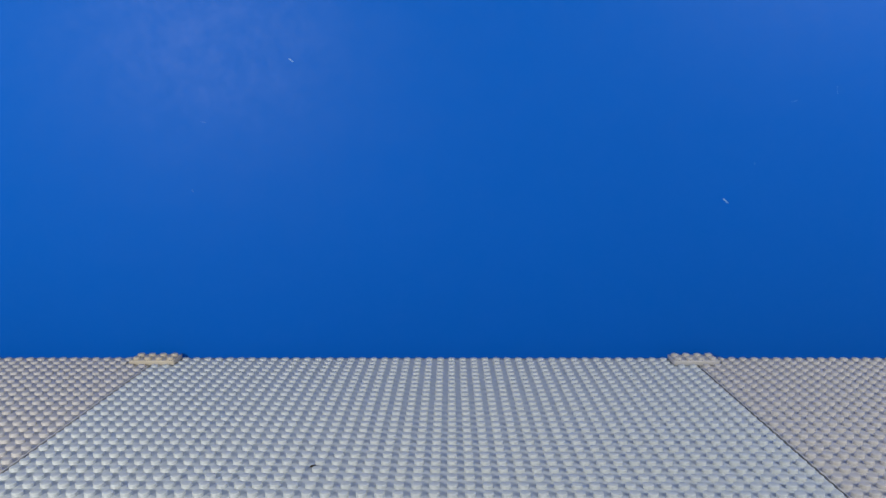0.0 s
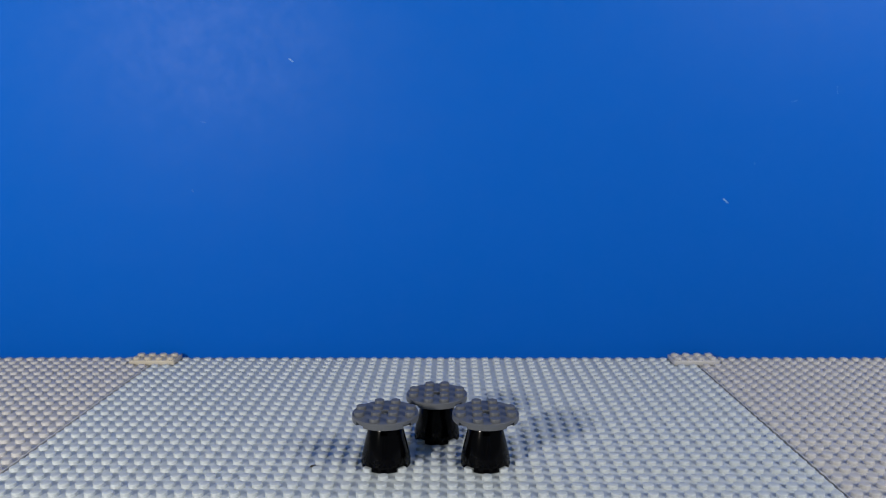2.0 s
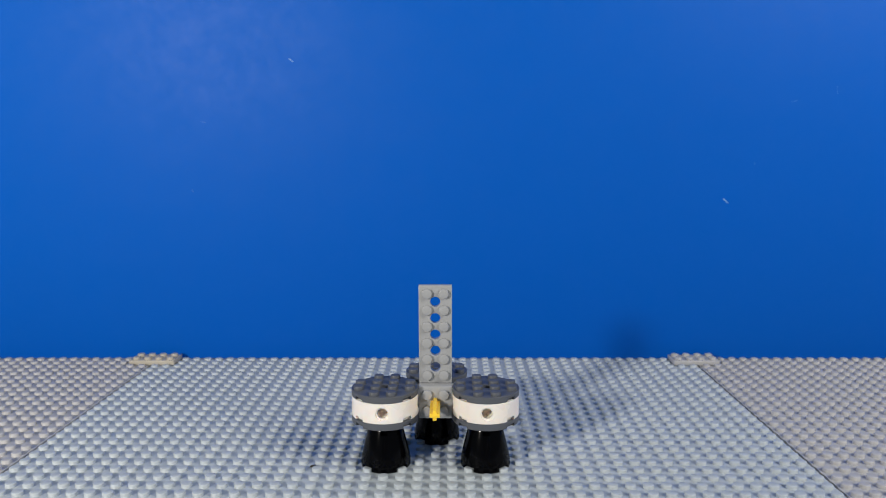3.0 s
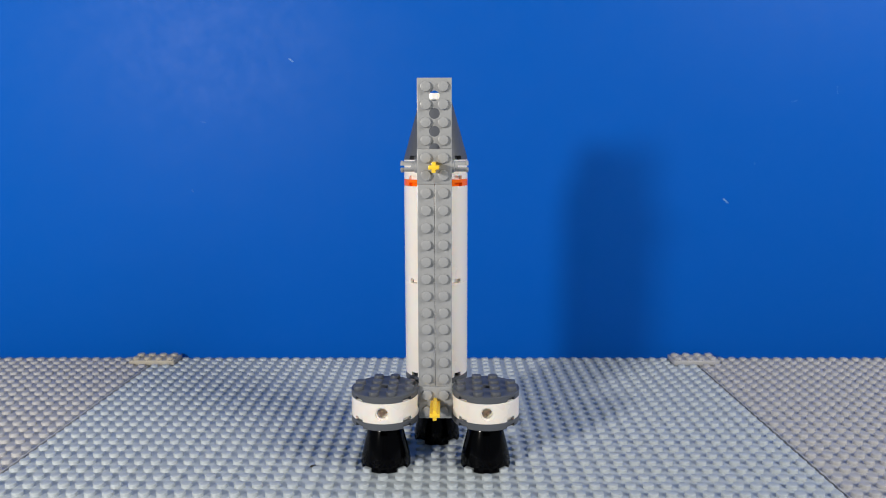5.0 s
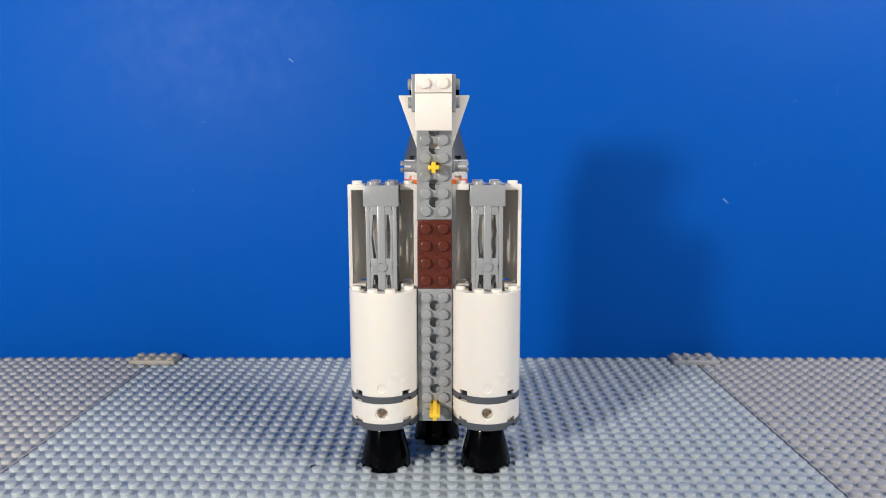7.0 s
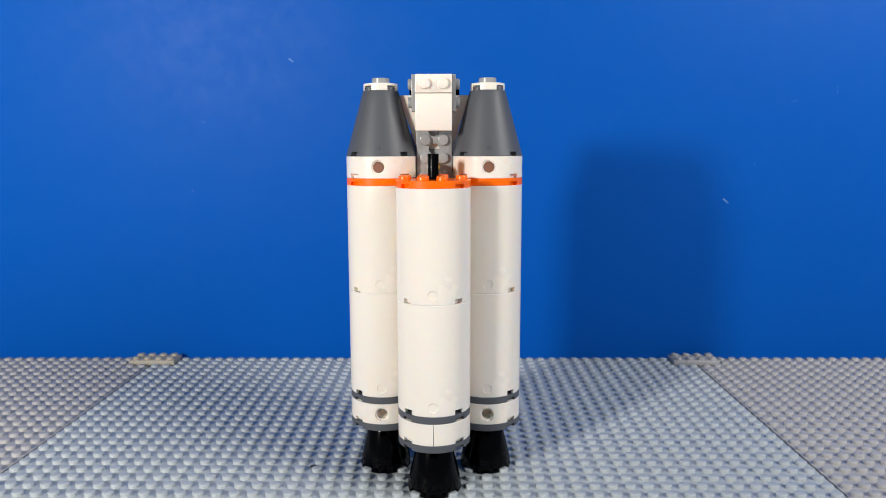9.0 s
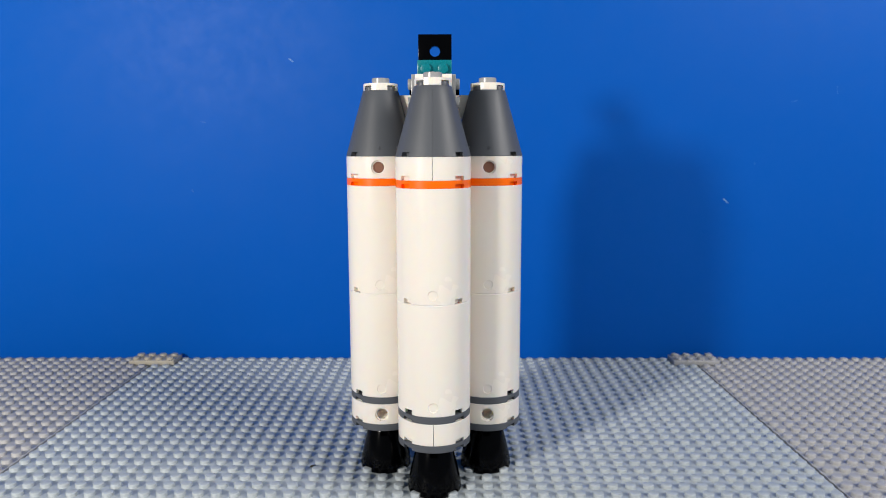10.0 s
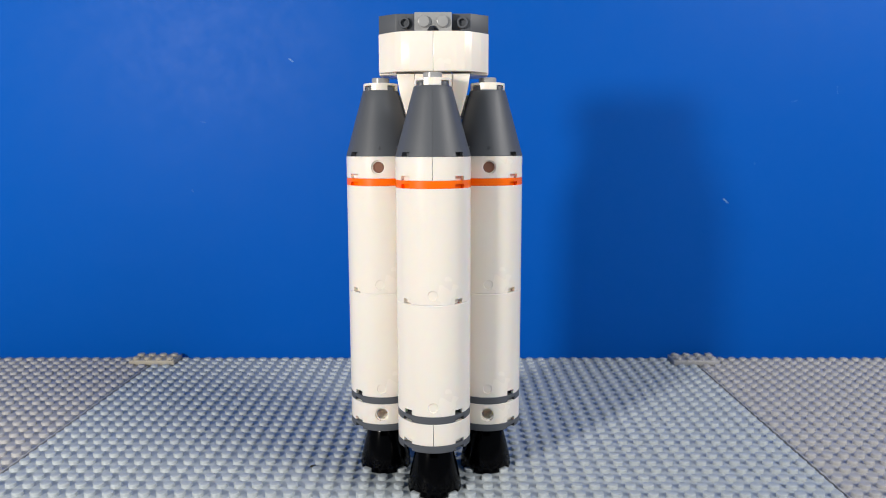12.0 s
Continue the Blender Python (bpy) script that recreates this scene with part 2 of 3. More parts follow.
def round_plate_mesh(mat):
    body = bmesh.new()
    lathe(body, [(0, 0), (15.6, 0), (15.9, 0.25), (15.9, 2.95), (15.6, 3.2), (0, 3.2)], 64)
    tool = corner_notches(15.9, 1.7, depth=1.9)
    sub = bmesh.new()
    lathe(sub, [(0, -1), (13.4, -1), (13.4, 1.5), (0, 1.5)], 48)
    merge(tool, sub)
    sub = bmesh.new()
    lathe(sub, [(0, -1), (2.45, -1), (2.45, 5), (0, 5)], 24)
    merge(tool, sub)
    body = cut(body, tool)
    for i in range(4):
        for j in range(4):
            if (i, j) not in ((0, 0), (0, 3), (3, 0), (3, 3)):
                stud(body, -12 + 8 * i, -12 + 8 * j, 3.2)
    return mesh_of("round_plate", body, mat, fuse=True)


def round_brick_mesh():
    body = bmesh.new()
    lathe(body, [(0, 0), (15.65, 0), (15.9, 0.25), (15.9, 9.4), (15.7, 9.6), (0, 9.6)], 64)
    tool = corner_notches(15.9, 1.9, depth=1.9)
    sub = bmesh.new()
    lathe(sub, [(0, -1), (13.6, -1), (13.6, 8.0), (0, 8.0)], 48)
    merge(tool, sub)
    for a in (0, 90, 180, 270):
        for r, d0 in ((2.45, 7), (3.15, 15.1)):
            sub = bmesh.new()
            m = Matrix.Rotation(radians(a), 3, "Z") @ RIGHT
            lathe(sub, [(0, d0), (r, d0), (r, 19), (0, 19)], 28, at=(0, 0, 4.9), turn=m)
            merge(tool, sub)
    body = cut(body, tool)
    for a in (0, 90, 180, 270):
        sub = bmesh.new()
        m = Matrix.Rotation(radians(a), 3, "Z") @ RIGHT
        lathe(sub, [(0, 5.5), (3.4, 5.5), (3.4, 13.8), (2.45, 13.8), (2.45, 7.0), (0, 7.0)], 28, at=(0, 0, 4.9), turn=m)
        merge(body, sub)
    for i in range(4):
        for j in range(4):
            if (i, j) not in ((0, 0), (0, 3), (3, 0), (3, 3)):
                stud(body, -12 + 8 * i, -12 + 8 * j, 9.6)
    return mesh_of("round_brick", body, WHITE, fuse=True)


def half_ring_mesh():
    """Half of a round brick, split fore and aft: the half at negative x."""
    body = bmesh.new()
    lathe(body, [(13.6, 0), (15.65, 0), (15.9, 0.25), (15.9, 9.4), (15.7, 9.6), (5, 9.6), (5, 8.0), (13.6, 8.0)], 32, 90.4, 269.6)
    body = cut(body, corner_notches(15.9, 1.8, depth=1.9, angles=(135, 225)))
    for x, y in ((-4, -12), (-12, -4), (-12, 4), (-4, 12)):
        stud(body, x, y, 9.6)
    return mesh_of("half_round_brick", body, WHITE, fuse=True)


def half_cylinder_mesh(low):
    """Tall half tube with its round side to negative y and an open flat side."""
    body = bmesh.new()
    lathe(body, [(14.3, 0), (15.65, 0), (15.9, 0.25), (15.9, 47.75), (15.65, 48), (14.3, 48)], 40, 180.4, 359.6)
    for z0, z1 in ((0.1, 1.7), (45.4, 47.9)):
        sub = bmesh.new()
        if z0 < 1 and low:
            sub.free()
            continue
        lathe(sub, [(0.4, z0), (14.6, z0), (14.6, z1), (0.4, z1)], 32, 180.6, 359.4)
        tool = bmesh.new()
        box(tool, -8.3, 8.3, -8.3, 3, z0 - 2, z1 + 2, 0)
        merge(body, cut(sub, tool))
    tool = corner_notches(15.9, 2.2, 4.2, 2.6 if low else 2.2, -1.0, (227, 313))
    sub = bmesh.new()
    lathe(sub, [(0, 15.45), (1.9, 15.45), (2.1, 15.6), (2.25, 17), (0, 17)], 28, at=(0, 0, 4.2), turn=FRONT)
    merge(tool, sub)
    body = cut(body, tool)
    for x, y in ((-12, -4), (-4, -12), (4, -12), (12, -4)):
        stud(body, x, y, 47.9)
    return mesh_of("half_cylinder", body, WHITE, fuse=True)


def half_cone_mesh():
    """Half nose cone with its round side to negative y."""
    body = bmesh.new()
    prof = [(15.7, 0), (15.9, 0.2)] + [(15.8 - 7.75 * u, 0.6 + 27.9 * u) for u in (0, 0.1, 0.25, 0.4, 0.55, 0.7, 0.85, 1)] + [(7.85, 28.8)]
    lathe(body, [(0.3, 0)] + prof + [(0.3, 28.8)], 36, 180.12, 359.88)
    body = cut(body, corner_notches(15.9, 1.9, 4.2, 3.0, -1.0, (225, 315)))
    for x in (-4, 4):
        stud(body, x, -4, 28.8)
    sub = bmesh.new()
    lathe(sub, [(0, 14.5), (0.75, 14.5), (0.75, 15.35), (0, 15.4)], 12, at=(0, 0, 3.6), turn=FRONT)
    merge(body, sub)
    return mesh_of("half_nose_cone", body, DARK, fuse=True)


def tip_plate_mesh():
    body = bmesh.new()
    lathe(body, [(0, 0), (7.5, 0), (7.7, 0.2), (7.7, 3.0), (7.5, 3.2), (0, 3.2)], 40)
    body = cut(body, corner_notches(7.7, 2.1, 4.4, 1.8, -1.0, (0, 90, 180, 270)))
    bmesh.ops.rotate(body, verts=body.verts, cent=(0, 0, 0), matrix=Matrix.Rotation(radians(45), 3, "Z"))
    return mesh_of("tip_plate", body, WHITE, fuse=True)


def tip_stud_mesh():
    bm = bmesh.new()
    lathe(bm, [(0, 0), (3.95, 0), (3.95, 2.2), (3.7, 2.5), (0, 2.5)], 32)
    return mesh_of("tip_stud", bm, GREY, fuse=True)


def front_plate_mesh(name, mat, nx, nz, depth=3.2, holes=(), hollow=False, studs=True):
    """Upright plate with its studs to negative y, its face at y = 0. holes: heights of round holes on the middle line."""
    body = bmesh.new()
    w = nx * 4 - 0.07
    box(body, -w, w, 0, depth, 0.06, nz * 8 - 0.06, 0.2)
    if holes:
        tool = bmesh.new()
        for z in holes:
            sub = bmesh.new()
            lathe(sub, [(0, -depth - 2), (2.45, -depth - 2), (2.45, 3), (0, 3)], 28, at=(0, 0, z), turn=FRONT)
            merge(tool, sub)
        body = cut(body, tool)
    for i in range(nx if studs else 0):
        for j in range(nz):
            stud(body, 4 - nx * 4 + 8 * i, 0, 4 + 8 * j, FRONT, hollow=hollow)
    return mesh_of(name, body, mat, fuse=True)


def cross_axle_mesh(name, mat, length, turn=None):
    """Axle with a cross section, along z or along the turned z."""
    bm = bmesh.new()
    box(bm, -2.35, 2.35, -0.9, 0.9, 0, length, 0.3)
    sub = bmesh.new()
    box(sub, -0.9, 0.9, -2.35, 2.35, 0.01, length - 0.01, 0.3)
    merge(bm, sub)
    if turn:
        bmesh.ops.rotate(bm, verts=bm.verts, cent=(0, 0, 0), matrix=turn)
    return mesh_of(name, bm, mat, fuse=True)


def girder_face(bm, s):
    """One webbed face of the girder: a middle bar, bowed outer struts and solid nodes."""
    y0, y1 = sorted((s * 7.5, s * 6.0))
    nodes = (11.0, 36.0, 59.0, 85.0)
    box(bm, -1.75, 1.75, *sorted((s * 7.9, s * 5.6)), 9, 87, 0.5)
    for z in nodes:
        h = 3.8 if 20 < z < 70 else 2.4
        prism(bm, [(-5.0, z - h), (5.0, z - h), (4.6, z), (5.0, z + h), (-5.0, z + h), (-4.6, z)], y0, y1, 0.2)
    for z0, z1 in zip(nodes, nodes[1:]):
        m = (z0 + z1) / 2
        for q in (-1, 1):
            prism(bm, [(q * 3.3, z0), (q * 5.0, z0), (q * 6.1, m), (q * 5.0, z1), (q * 3.3, z1), (q * 4.5, m)][::q], y0 + 0.12, y1 - 0.12, 0.2)
    sub = bmesh.new()
    lathe(sub, [(0, 5.8), (2.4, 5.8), (2.4, 8.2), (2.2, 8.4), (1.85, 8.4), (1.75, 8.1), (0, 8.1)], 24, at=(0, 0, 59), turn=FRONT if s < 0 else Matrix.Rotation(radians(-90), 3, "X"))
    merge(bm, sub)


def prism_bar(bm, s):
    """Middle bar of a ladder face, with two slanting feet at its head."""
    box(bm, s * 2.2 - 1.0, s * 2.2 + 1.0, -1.3, 1.3, 9, 58, 0.4)
    for q in (-1, 1):
        rod(bm, (s * 2.4, q * 1.0, 50), (s * 5.6, q * 5.4, 58.6), 0.9, 8)


def axle_hub_mesh():
    """Black hub that fills the head of a girder, with a flared collar below."""
    bm = bmesh.new()
    for q in (-1, 1):
        box(bm, *sorted((q * 2.0, q * 7.2)), -6.1, 6.1, 88.1, 94.2, 0.3)
    sub = bmesh.new()
    lathe(sub, [(0, 80.5), (2.7, 80.5), (3.0, 82.5), (4.6, 85.8), (4.6, 87.6), (0, 87.6)], 24)
    merge(bm, sub)
    return mesh_of("axle_hub", bm, BLACK)


def girder_mesh():
    """Lattice support, 96 tall, with boxed ends, two webbed faces and two ladder faces."""
    bm = bmesh.new()
    for z0, z1 in ((0.05, 9.6), (86.4, 95.9)):
        for y0, y1 in ((-7.9, -6.3), (6.3, 7.9)):
            box(bm, -7.9, 7.9, y0, y1, z0, z1, 0.25)
        box(bm, -7.6, 7.6, -1.7, 1.7, z0 + 0.1, z1 - 0.1, 0.3)
        box(bm, -7.88, 7.88, -7.8, 7.8, z1 - 1.5, z1 - 0.02, 0.2)
        box(bm, -7.88, 7.88, -7.8, 7.8, z0 + 0.02, z0 + 1.5, 0.2)
    for x, y in ((-4, -4), (4, -4), (-4, 4), (4, 4)):
        stud(bm, x, y, 95.9)
    for x in (-6.1, 6.1):
        for y in (-6.75, 6.75):
            box(bm, x - 0.85, x + 0.85, y - 0.95, y + 0.95, 8, 88, 0.25)
            for z0, z1 in ((17, 25), (71, 79)):
                box(bm, x - 0.45, x + 0.45, min(y, y * 0.6) - 0.4, max(y, y * 0.6) + 0.4, z0, z1, 0.25)
    for s in (-1, 1):
        girder_face(bm, s)
        for z in (37, 59):
            box(bm, s * 6.1 - 0.6, s * 6.1 + 0.6, -7.2, 7.2, z - 0.9, z + 0.9, 0.25)
        for z0, z1 in ((10, 21), (37, 21), (59, 75), (86, 75)):
            for q in (-1, 1):
                rod(bm, (s * 3.4, q * 2.4, z0), (s * 5.2, q * 5.8, z1), 0.95, 8)
        prism_bar(bm, s)
    return mesh_of("girder", bm, GREY)


def side_pin_mesh(s):
    """Slotted pin that reaches out to the side."""
    bm = bmesh.new()
    lathe(bm, [(0, 0), (2.9, 0), (2.9, 1.2), (2.4, 1.4), (2.4, 6.4), (2.75, 6.6), (2.75, 7.6), (2.4, 7.8), (0, 7.8)], 28, turn=RIGHT if s > 0 else LEFT)
    tool = bmesh.new()
    box(tool, min(3 * s, 9 * s), max(3 * s, 9 * s), -4, 4, -0.5, 0.5, 0)
    bm = cut(bm, tool)
    bmesh.ops.translate(bm, verts=bm.verts, vec=(0, 0, 2.9))
    return mesh_of("side_pin", bm, GREY, fuse=True)


def prism(bm, outline, y0, y1, bevel=0.18):
    """An upright slab from an outline of (x, z) pairs."""
    a = [bm.verts.new((x, y0, z)) for x, z in outline]
    b = [bm.verts.new((x, y1, z)) for x, z in outline]
    n = len(a)
    faces = [bm.faces.new(a), bm.faces.new(b[::-1])]
    faces += [bm.faces.new((a[i], b[i], b[(i + 1) % n], a[(i + 1) % n])) for i in range(n)]
    bmesh.ops.recalc_face_normals(bm, faces=faces)
    if bevel:
        bmesh.ops.bevel(bm, geom=list({e for f in faces for e in f.edges}), offset=bevel, segments=2, affect="EDGES", profile=0.5)


def wedge_mesh():
    """Tapering white plate, narrow below, with a slot at its wide end and four studs."""
    bm = bmesh.new()
    prism(bm, [(-7.9, 0), (7.9, 0), (15.9, 23.0), (15.9, 23.9), (7.95, 23.9), (7.95, 16), (-7.95, 16), (-7.95, 23.9), (-15.9, 23.9), (-15.9, 23.0)], 0, 3.2)
    for x in (-4, 4):
        for z in (4, 12):
            stud(bm, x, 0, z, FRONT)
    return mesh_of("wedge_plate", bm, WHITE, fuse=True)


def side_bracket_mesh(name, mat, s, y0, y1, with_front):
    """Bracket with two studs to the side; its face at negative y may carry two more."""
    bm = bmesh.new()
    x0, x1 = sorted((8.1 * s, 9.7 * s))
    box(bm, x0, x1, y0, y1, 0.06, 15.9, 0.2)
    for z in (4, 12):
        stud(bm, 9.7 * s, (y0 + y1) / 2, z, RIGHT if s > 0 else LEFT)
    if with_front:
        a, b = sorted((0.06 * s, 8.2 * s))
        box(bm, a, b, y0, y0 + 3.2, 0.06, 15.9, 0.2)
        for z in (4, 12):
            stud(bm, 4 * s, y0, z, FRONT)
    return mesh_of(name, bm, mat, fuse=True)


def flare_mesh(s):
    """Inverted curved slope that widens upwards."""
    bm = bmesh.new()
    prism(bm, [(s * 8.2, 0), (s * 9.4, 0), (s * 12.4, 8), (s * 14.6, 16), (s * 15.9, 23.9), (s * 8.2, 23.9)][::s], 0, 15.9)
    return mesh_of("flared_panel", bm, WHITE, fuse=True)


def plan_prism(bm, outline, z0, z1, bevel=0.2):
    """A slab from an outline of (x, y) pairs."""
    a = [bm.verts.new((x, y, z0)) for x, y in outline]
    b = [bm.verts.new((x, y, z1)) for x, y in outline]
    n = len(a)
    faces = [bm.faces.new(a), bm.faces.new(b[::-1])]
    faces += [bm.faces.new((a[i], b[i], b[(i + 1) % n], a[(i + 1) % n])) for i in range(n)]
    bmesh.ops.recalc_face_normals(bm, faces=faces)
    if bevel:
        bmesh.ops.bevel(bm, geom=list({e for f in faces for e in f.edges}), offset=bevel, segments=2, affect="EDGES", profile=0.5)


def ring_side_mesh(s):
    """White block with a slanted outer corner."""
    bm = bmesh.new()
    plan_prism(bm, [(s * 16.15, -9.2), (s * 24, -4.2), (s * 24, 14), (s * 16.15, 14)][::s], -1.2, 16)
    return mesh_of("ring_side", bm, WHITE, fuse=True)


def ring_front_mesh(s):
    """Half of the white front panel of the ring."""
    bm = bmesh.new()
    plan_prism(bm, [(s * 0.06, -9.0), (s * 6, -9.0), (s * 10, -8.75), (s * 13.5, -7.9), (s * 16.5, -6.3), (s * 20.5, -3.0), (s * 24, 0.8), (s * 24, 2.5), (s * 16.5, -2.5), (s * 12, -4.6), (s * 0.06, -4.6)][::s], -0.5, 16, 0.25)
    return mesh_of("ring_front", bm, WHITE, fuse=True)


def ring_top_mesh(s):
    """Dark corner block of the ring with a hollow stud to the front."""
    bm = bmesh.new()
    plan_prism(bm, [(s * 8.1, -9.6), (s * 16.1, -9.6), (s * 24, -4.0), (s * 24, 14), (s * 0.06, 14), (s * 0.06, 4), (s * 8.1, 4)][::s], 0, 8)
    stud(bm, s * 12.4, -9.6, 4, FRONT, hollow=True)
    return mesh_of("ring_top", bm, DARK, fuse=True)


def plain_pin_mesh():
    bm = bmesh.new()
    lathe(bm, [(0, 0), (2.3, 0), (2.3, 12.6), (2.6, 12.8), (2.6, 13.8), (2.3, 14), (1.5, 14), (1.4, 8), (0, 8)], 20)
    tool = bmesh.new()
    box(tool, -0.4, 0.4, -4, 4, 9, 15, 0)
    return mesh_of("plain_pin", cut(bm, tool), BLACK)


def tile_mesh(name, mat, nx, nz, studs=False):
    bm = bmesh.new()
    w = nx * 4 - 0.07
    box(bm, -w, w, 0, 3.2, 0.06, nz * 8 - 0.06, 0.25)
    if studs:
        for i in range(nx):
            for j in range(nz):
                stud(bm, 4 - nx * 4 + 8 * i, 0, 4 + 8 * j, FRONT)
    return mesh_of(name, bm, mat, fuse=True)


CONE = engine_cone_mesh()
PLATE_DARK, PLATE_ORANGE = round_plate_mesh(DARK), round_plate_mesh(ORANGE)
BRICK, HALF_RING, TUBE, NOSE = round_brick_mesh(), half_ring_mesh(), half_cylinder_mesh(False), half_cone_mesh()
TUBE_LOW = half_cylinder_mesh(True)
TIP, TIP_STUD, GIRDER = tip_plate_mesh(), tip_stud_mesh(), girder_mesh()
AXLE, HUB = cross_axle_mesh("black_axle", BLACK, 47), axle_hub_mesh()
Z = dict(cone=0.75, low_plate=23.4, low_brick=26.6, mid_plate=36.2, tube=39.4, tube_up=87.4, band=135.4, top_brick=138.6, nose=148.2, tip=177.0, tip_stud=180.2)
ZB = {k: v - 2.0 for k, v in Z.items()}      # the rear booster sits lower


# ---- the four boosters and the core, brick by brick, in the order of building ----
def cone_rows(rows):
    return [(t, pose(x * MM, (y - 4.5) * MM, (Z["cone"] + 1.6) * MM, 0, 0, rz)) for t, x, y, rz in rows]


L, R, B, F = (-24, 0), (24, 0), (0, 32), (0, -24)
BLACK_CONE = "black tapered engine cone"
put("engine_cone", CONE, *L, Z["cone"], 1.6, BLACK_CONE, rows=cone_rows([(0, -24, -120, 45), (1.1, -24, -120, 45), (1.2, -22.5, -53, 14), (1.3, -21, -29, 40), (1.4, -23.5, -11, 48), (1.5, -25.5, -6.5, 45)]))
put("engine_cone", CONE, *R, Z["cone"], 1.6, BLACK_CONE, rows=cone_rows([(0, 6, -125, 0), (1.0, 6, -125, 0), (1.1, 12, -88, 40), (1.2, 16.4, -61, 42), (1.3, 12.9, -44, 25), (1.4, 8.4, -25.5, 0), (1.5, 17.5, -20, 0)]))
put("engine_cone", CONE, *B, Z["cone"], 1.6, BLACK_CONE, rows=cone_rows([(0, 2, -90, 20), (1.0, 2, -90, 20), (1.1, 4, -65, 45), (1.2, 0.6, -42.5, 45), (1.3, 1.8, -23, 25), (1.4, -2.3, 1, 10), (1.5, -5, 15, 12)]))
PEG = bmesh.new()
lathe(PEG, [(0, 8), (2.4, 8), (2.4, 14.9), (2.2, 15.1), (1.9, 15.1), (1.75, 14.9), (0, 14.9)], 24, turn=FRONT)
bmesh.ops.translate(PEG, verts=PEG.verts, vec=(0, 0, 4.9))
PEG = mesh_of("pin_end", PEG, plastic("brown_pin_plastic", (0.22, 0.10, 0.065), 0.4))
ROUND_DARK, ROUND_WHITE = "dark grey round plate with studs", "white round brick with pin holes"
put("round_plate", PLATE_DARK, *B, ZB["low_plate"], 1.7, ROUND_DARK)
put("round_plate", PLATE_DARK, *R, Z["low_plate"], 1.8, ROUND_DARK)
put("round_plate", PLATE_DARK, *L, Z["low_plate"], 1.9, ROUND_DARK)
put("round_brick", BRICK, *L, Z["low_brick"], 2.1, ROUND_WHITE)

YB = 0.0
BLOCK = front_plate_mesh("core_block", GREY, 2, 2, 7.8)
AXLE_FRONT = cross_axle_mesh("yellow_axle", YELLOW, 20, FRONT)
PIN_L, PIN_R = side_pin_mesh(-1), side_pin_mesh(1)
HOLED8 = front_plate_mesh("holed_plate", GREY, 2, 8, holes=[8 + 8 * i for i in range(7)])
HOLED6 = front_plate_mesh("holed_plate", GREY, 2, 6, holes=[8 * i for i in range(1, 6)])
low_block = put("core_block", BLOCK, 0, YB, 23.4, 2.2, "light grey square block with four studs")
put("side_pin", PIN_L, -7.8, 3, 5.1, 2.2, "grey slotted pin", under=low_block)
put("side_pin", PIN_R, 7.8, 3, 5.1, 2.2, "grey slotted pin", under=low_block)
put("yellow_axle", AXLE_FRONT, 0, 2.5, 31.4, 2.3, "yellow cross axle", low=2.4)
put("holed_plate", HOLED6, 0, 5.0, 39.4, 2.4, "light grey plate with a row of holes")
put("round_brick", BRICK, *B, ZB["low_brick"], 2.5, ROUND_WHITE)
put("round_brick", BRICK, *R, Z["low_brick"], 2.7, ROUND_WHITE)
put("round_plate", PLATE_DARK, *R, Z["mid_plate"], 2.8, ROUND_DARK)
put("round_plate", PLATE_DARK, *B, ZB["mid_plate"], 2.9, ROUND_DARK)
put("round_plate", PLATE_DARK, *L, Z["mid_plate"], 3.0, ROUND_DARK)
rear_girder = put("girder", GIRDER, *B, ZB["tube"], 3.1, "light grey lattice girder", rz=90)
put("black_axle", AXLE, 0, 0, 61, 3.1, "black cross axle", under=rear_girder)
put("axle_hub", HUB, 0, 0, 0, 3.1, "black hub with a flared collar", under=rear_girder)

# between 3.2 and 4.8 s: the rear booster and the upper core
TALL = "tall white half tube, smooth outside"
put("half_cylinder", TUBE_LOW, *B, ZB["tube"], 3.4, TALL, rz=180)
put("half_cylinder", TUBE, *B, ZB["tube_up"], 3.6, TALL, rz=180)
put("half_cylinder", TUBE_LOW, *B, ZB["tube"], 3.5, TALL)
put("half_cylinder", TUBE, *B, ZB["tube_up"], 3.65, TALL)
put("round_plate", PLATE_ORANGE, *B, ZB["band"], 3.7, "bright orange round plate")
put("round_brick", BRICK, *B, ZB["top_brick"], 3.8, ROUND_WHITE)
high_block = put("core_block", BLOCK, 0, YB, 135.4, 3.9, "light grey square block with four studs")
put("side_pin", PIN_L, -7.8, 3, 5.1, 4.0, "grey slotted pin", under=high_block)
put("side_pin", PIN_R, 7.8, 3, 5.1, 4.0, "grey slotted pin", under=high_block)
put("yellow_axle", AXLE_FRONT, 0, 2.5, 143.4, 4.1, "yellow cross axle", low=2.4)
SMOKE = "dark grey half nose cone"
put("half_nose_cone", NOSE, *B, ZB["nose"], 4.2, SMOKE, rz=180)
put("half_nose_cone", NOSE, *B, ZB["nose"], 4.3, SMOKE)
put("tip_plate", TIP, *B, ZB["tip"], 4.4, "white round cap plate")
put("holed_plate", front_plate_mesh("holed_plate", GREY, 2, 4, holes=(0.1, 8, 16, 24)), 0, 3.2, 151.4, 4.5, "light grey plate with a row of holes")
put("holed_plate", front_plate_mesh("holed_plate", GREY, 2, 2, holes=(8, 15.9)), 0, 5.0, 119.4, 4.6, "light grey plate with holes")

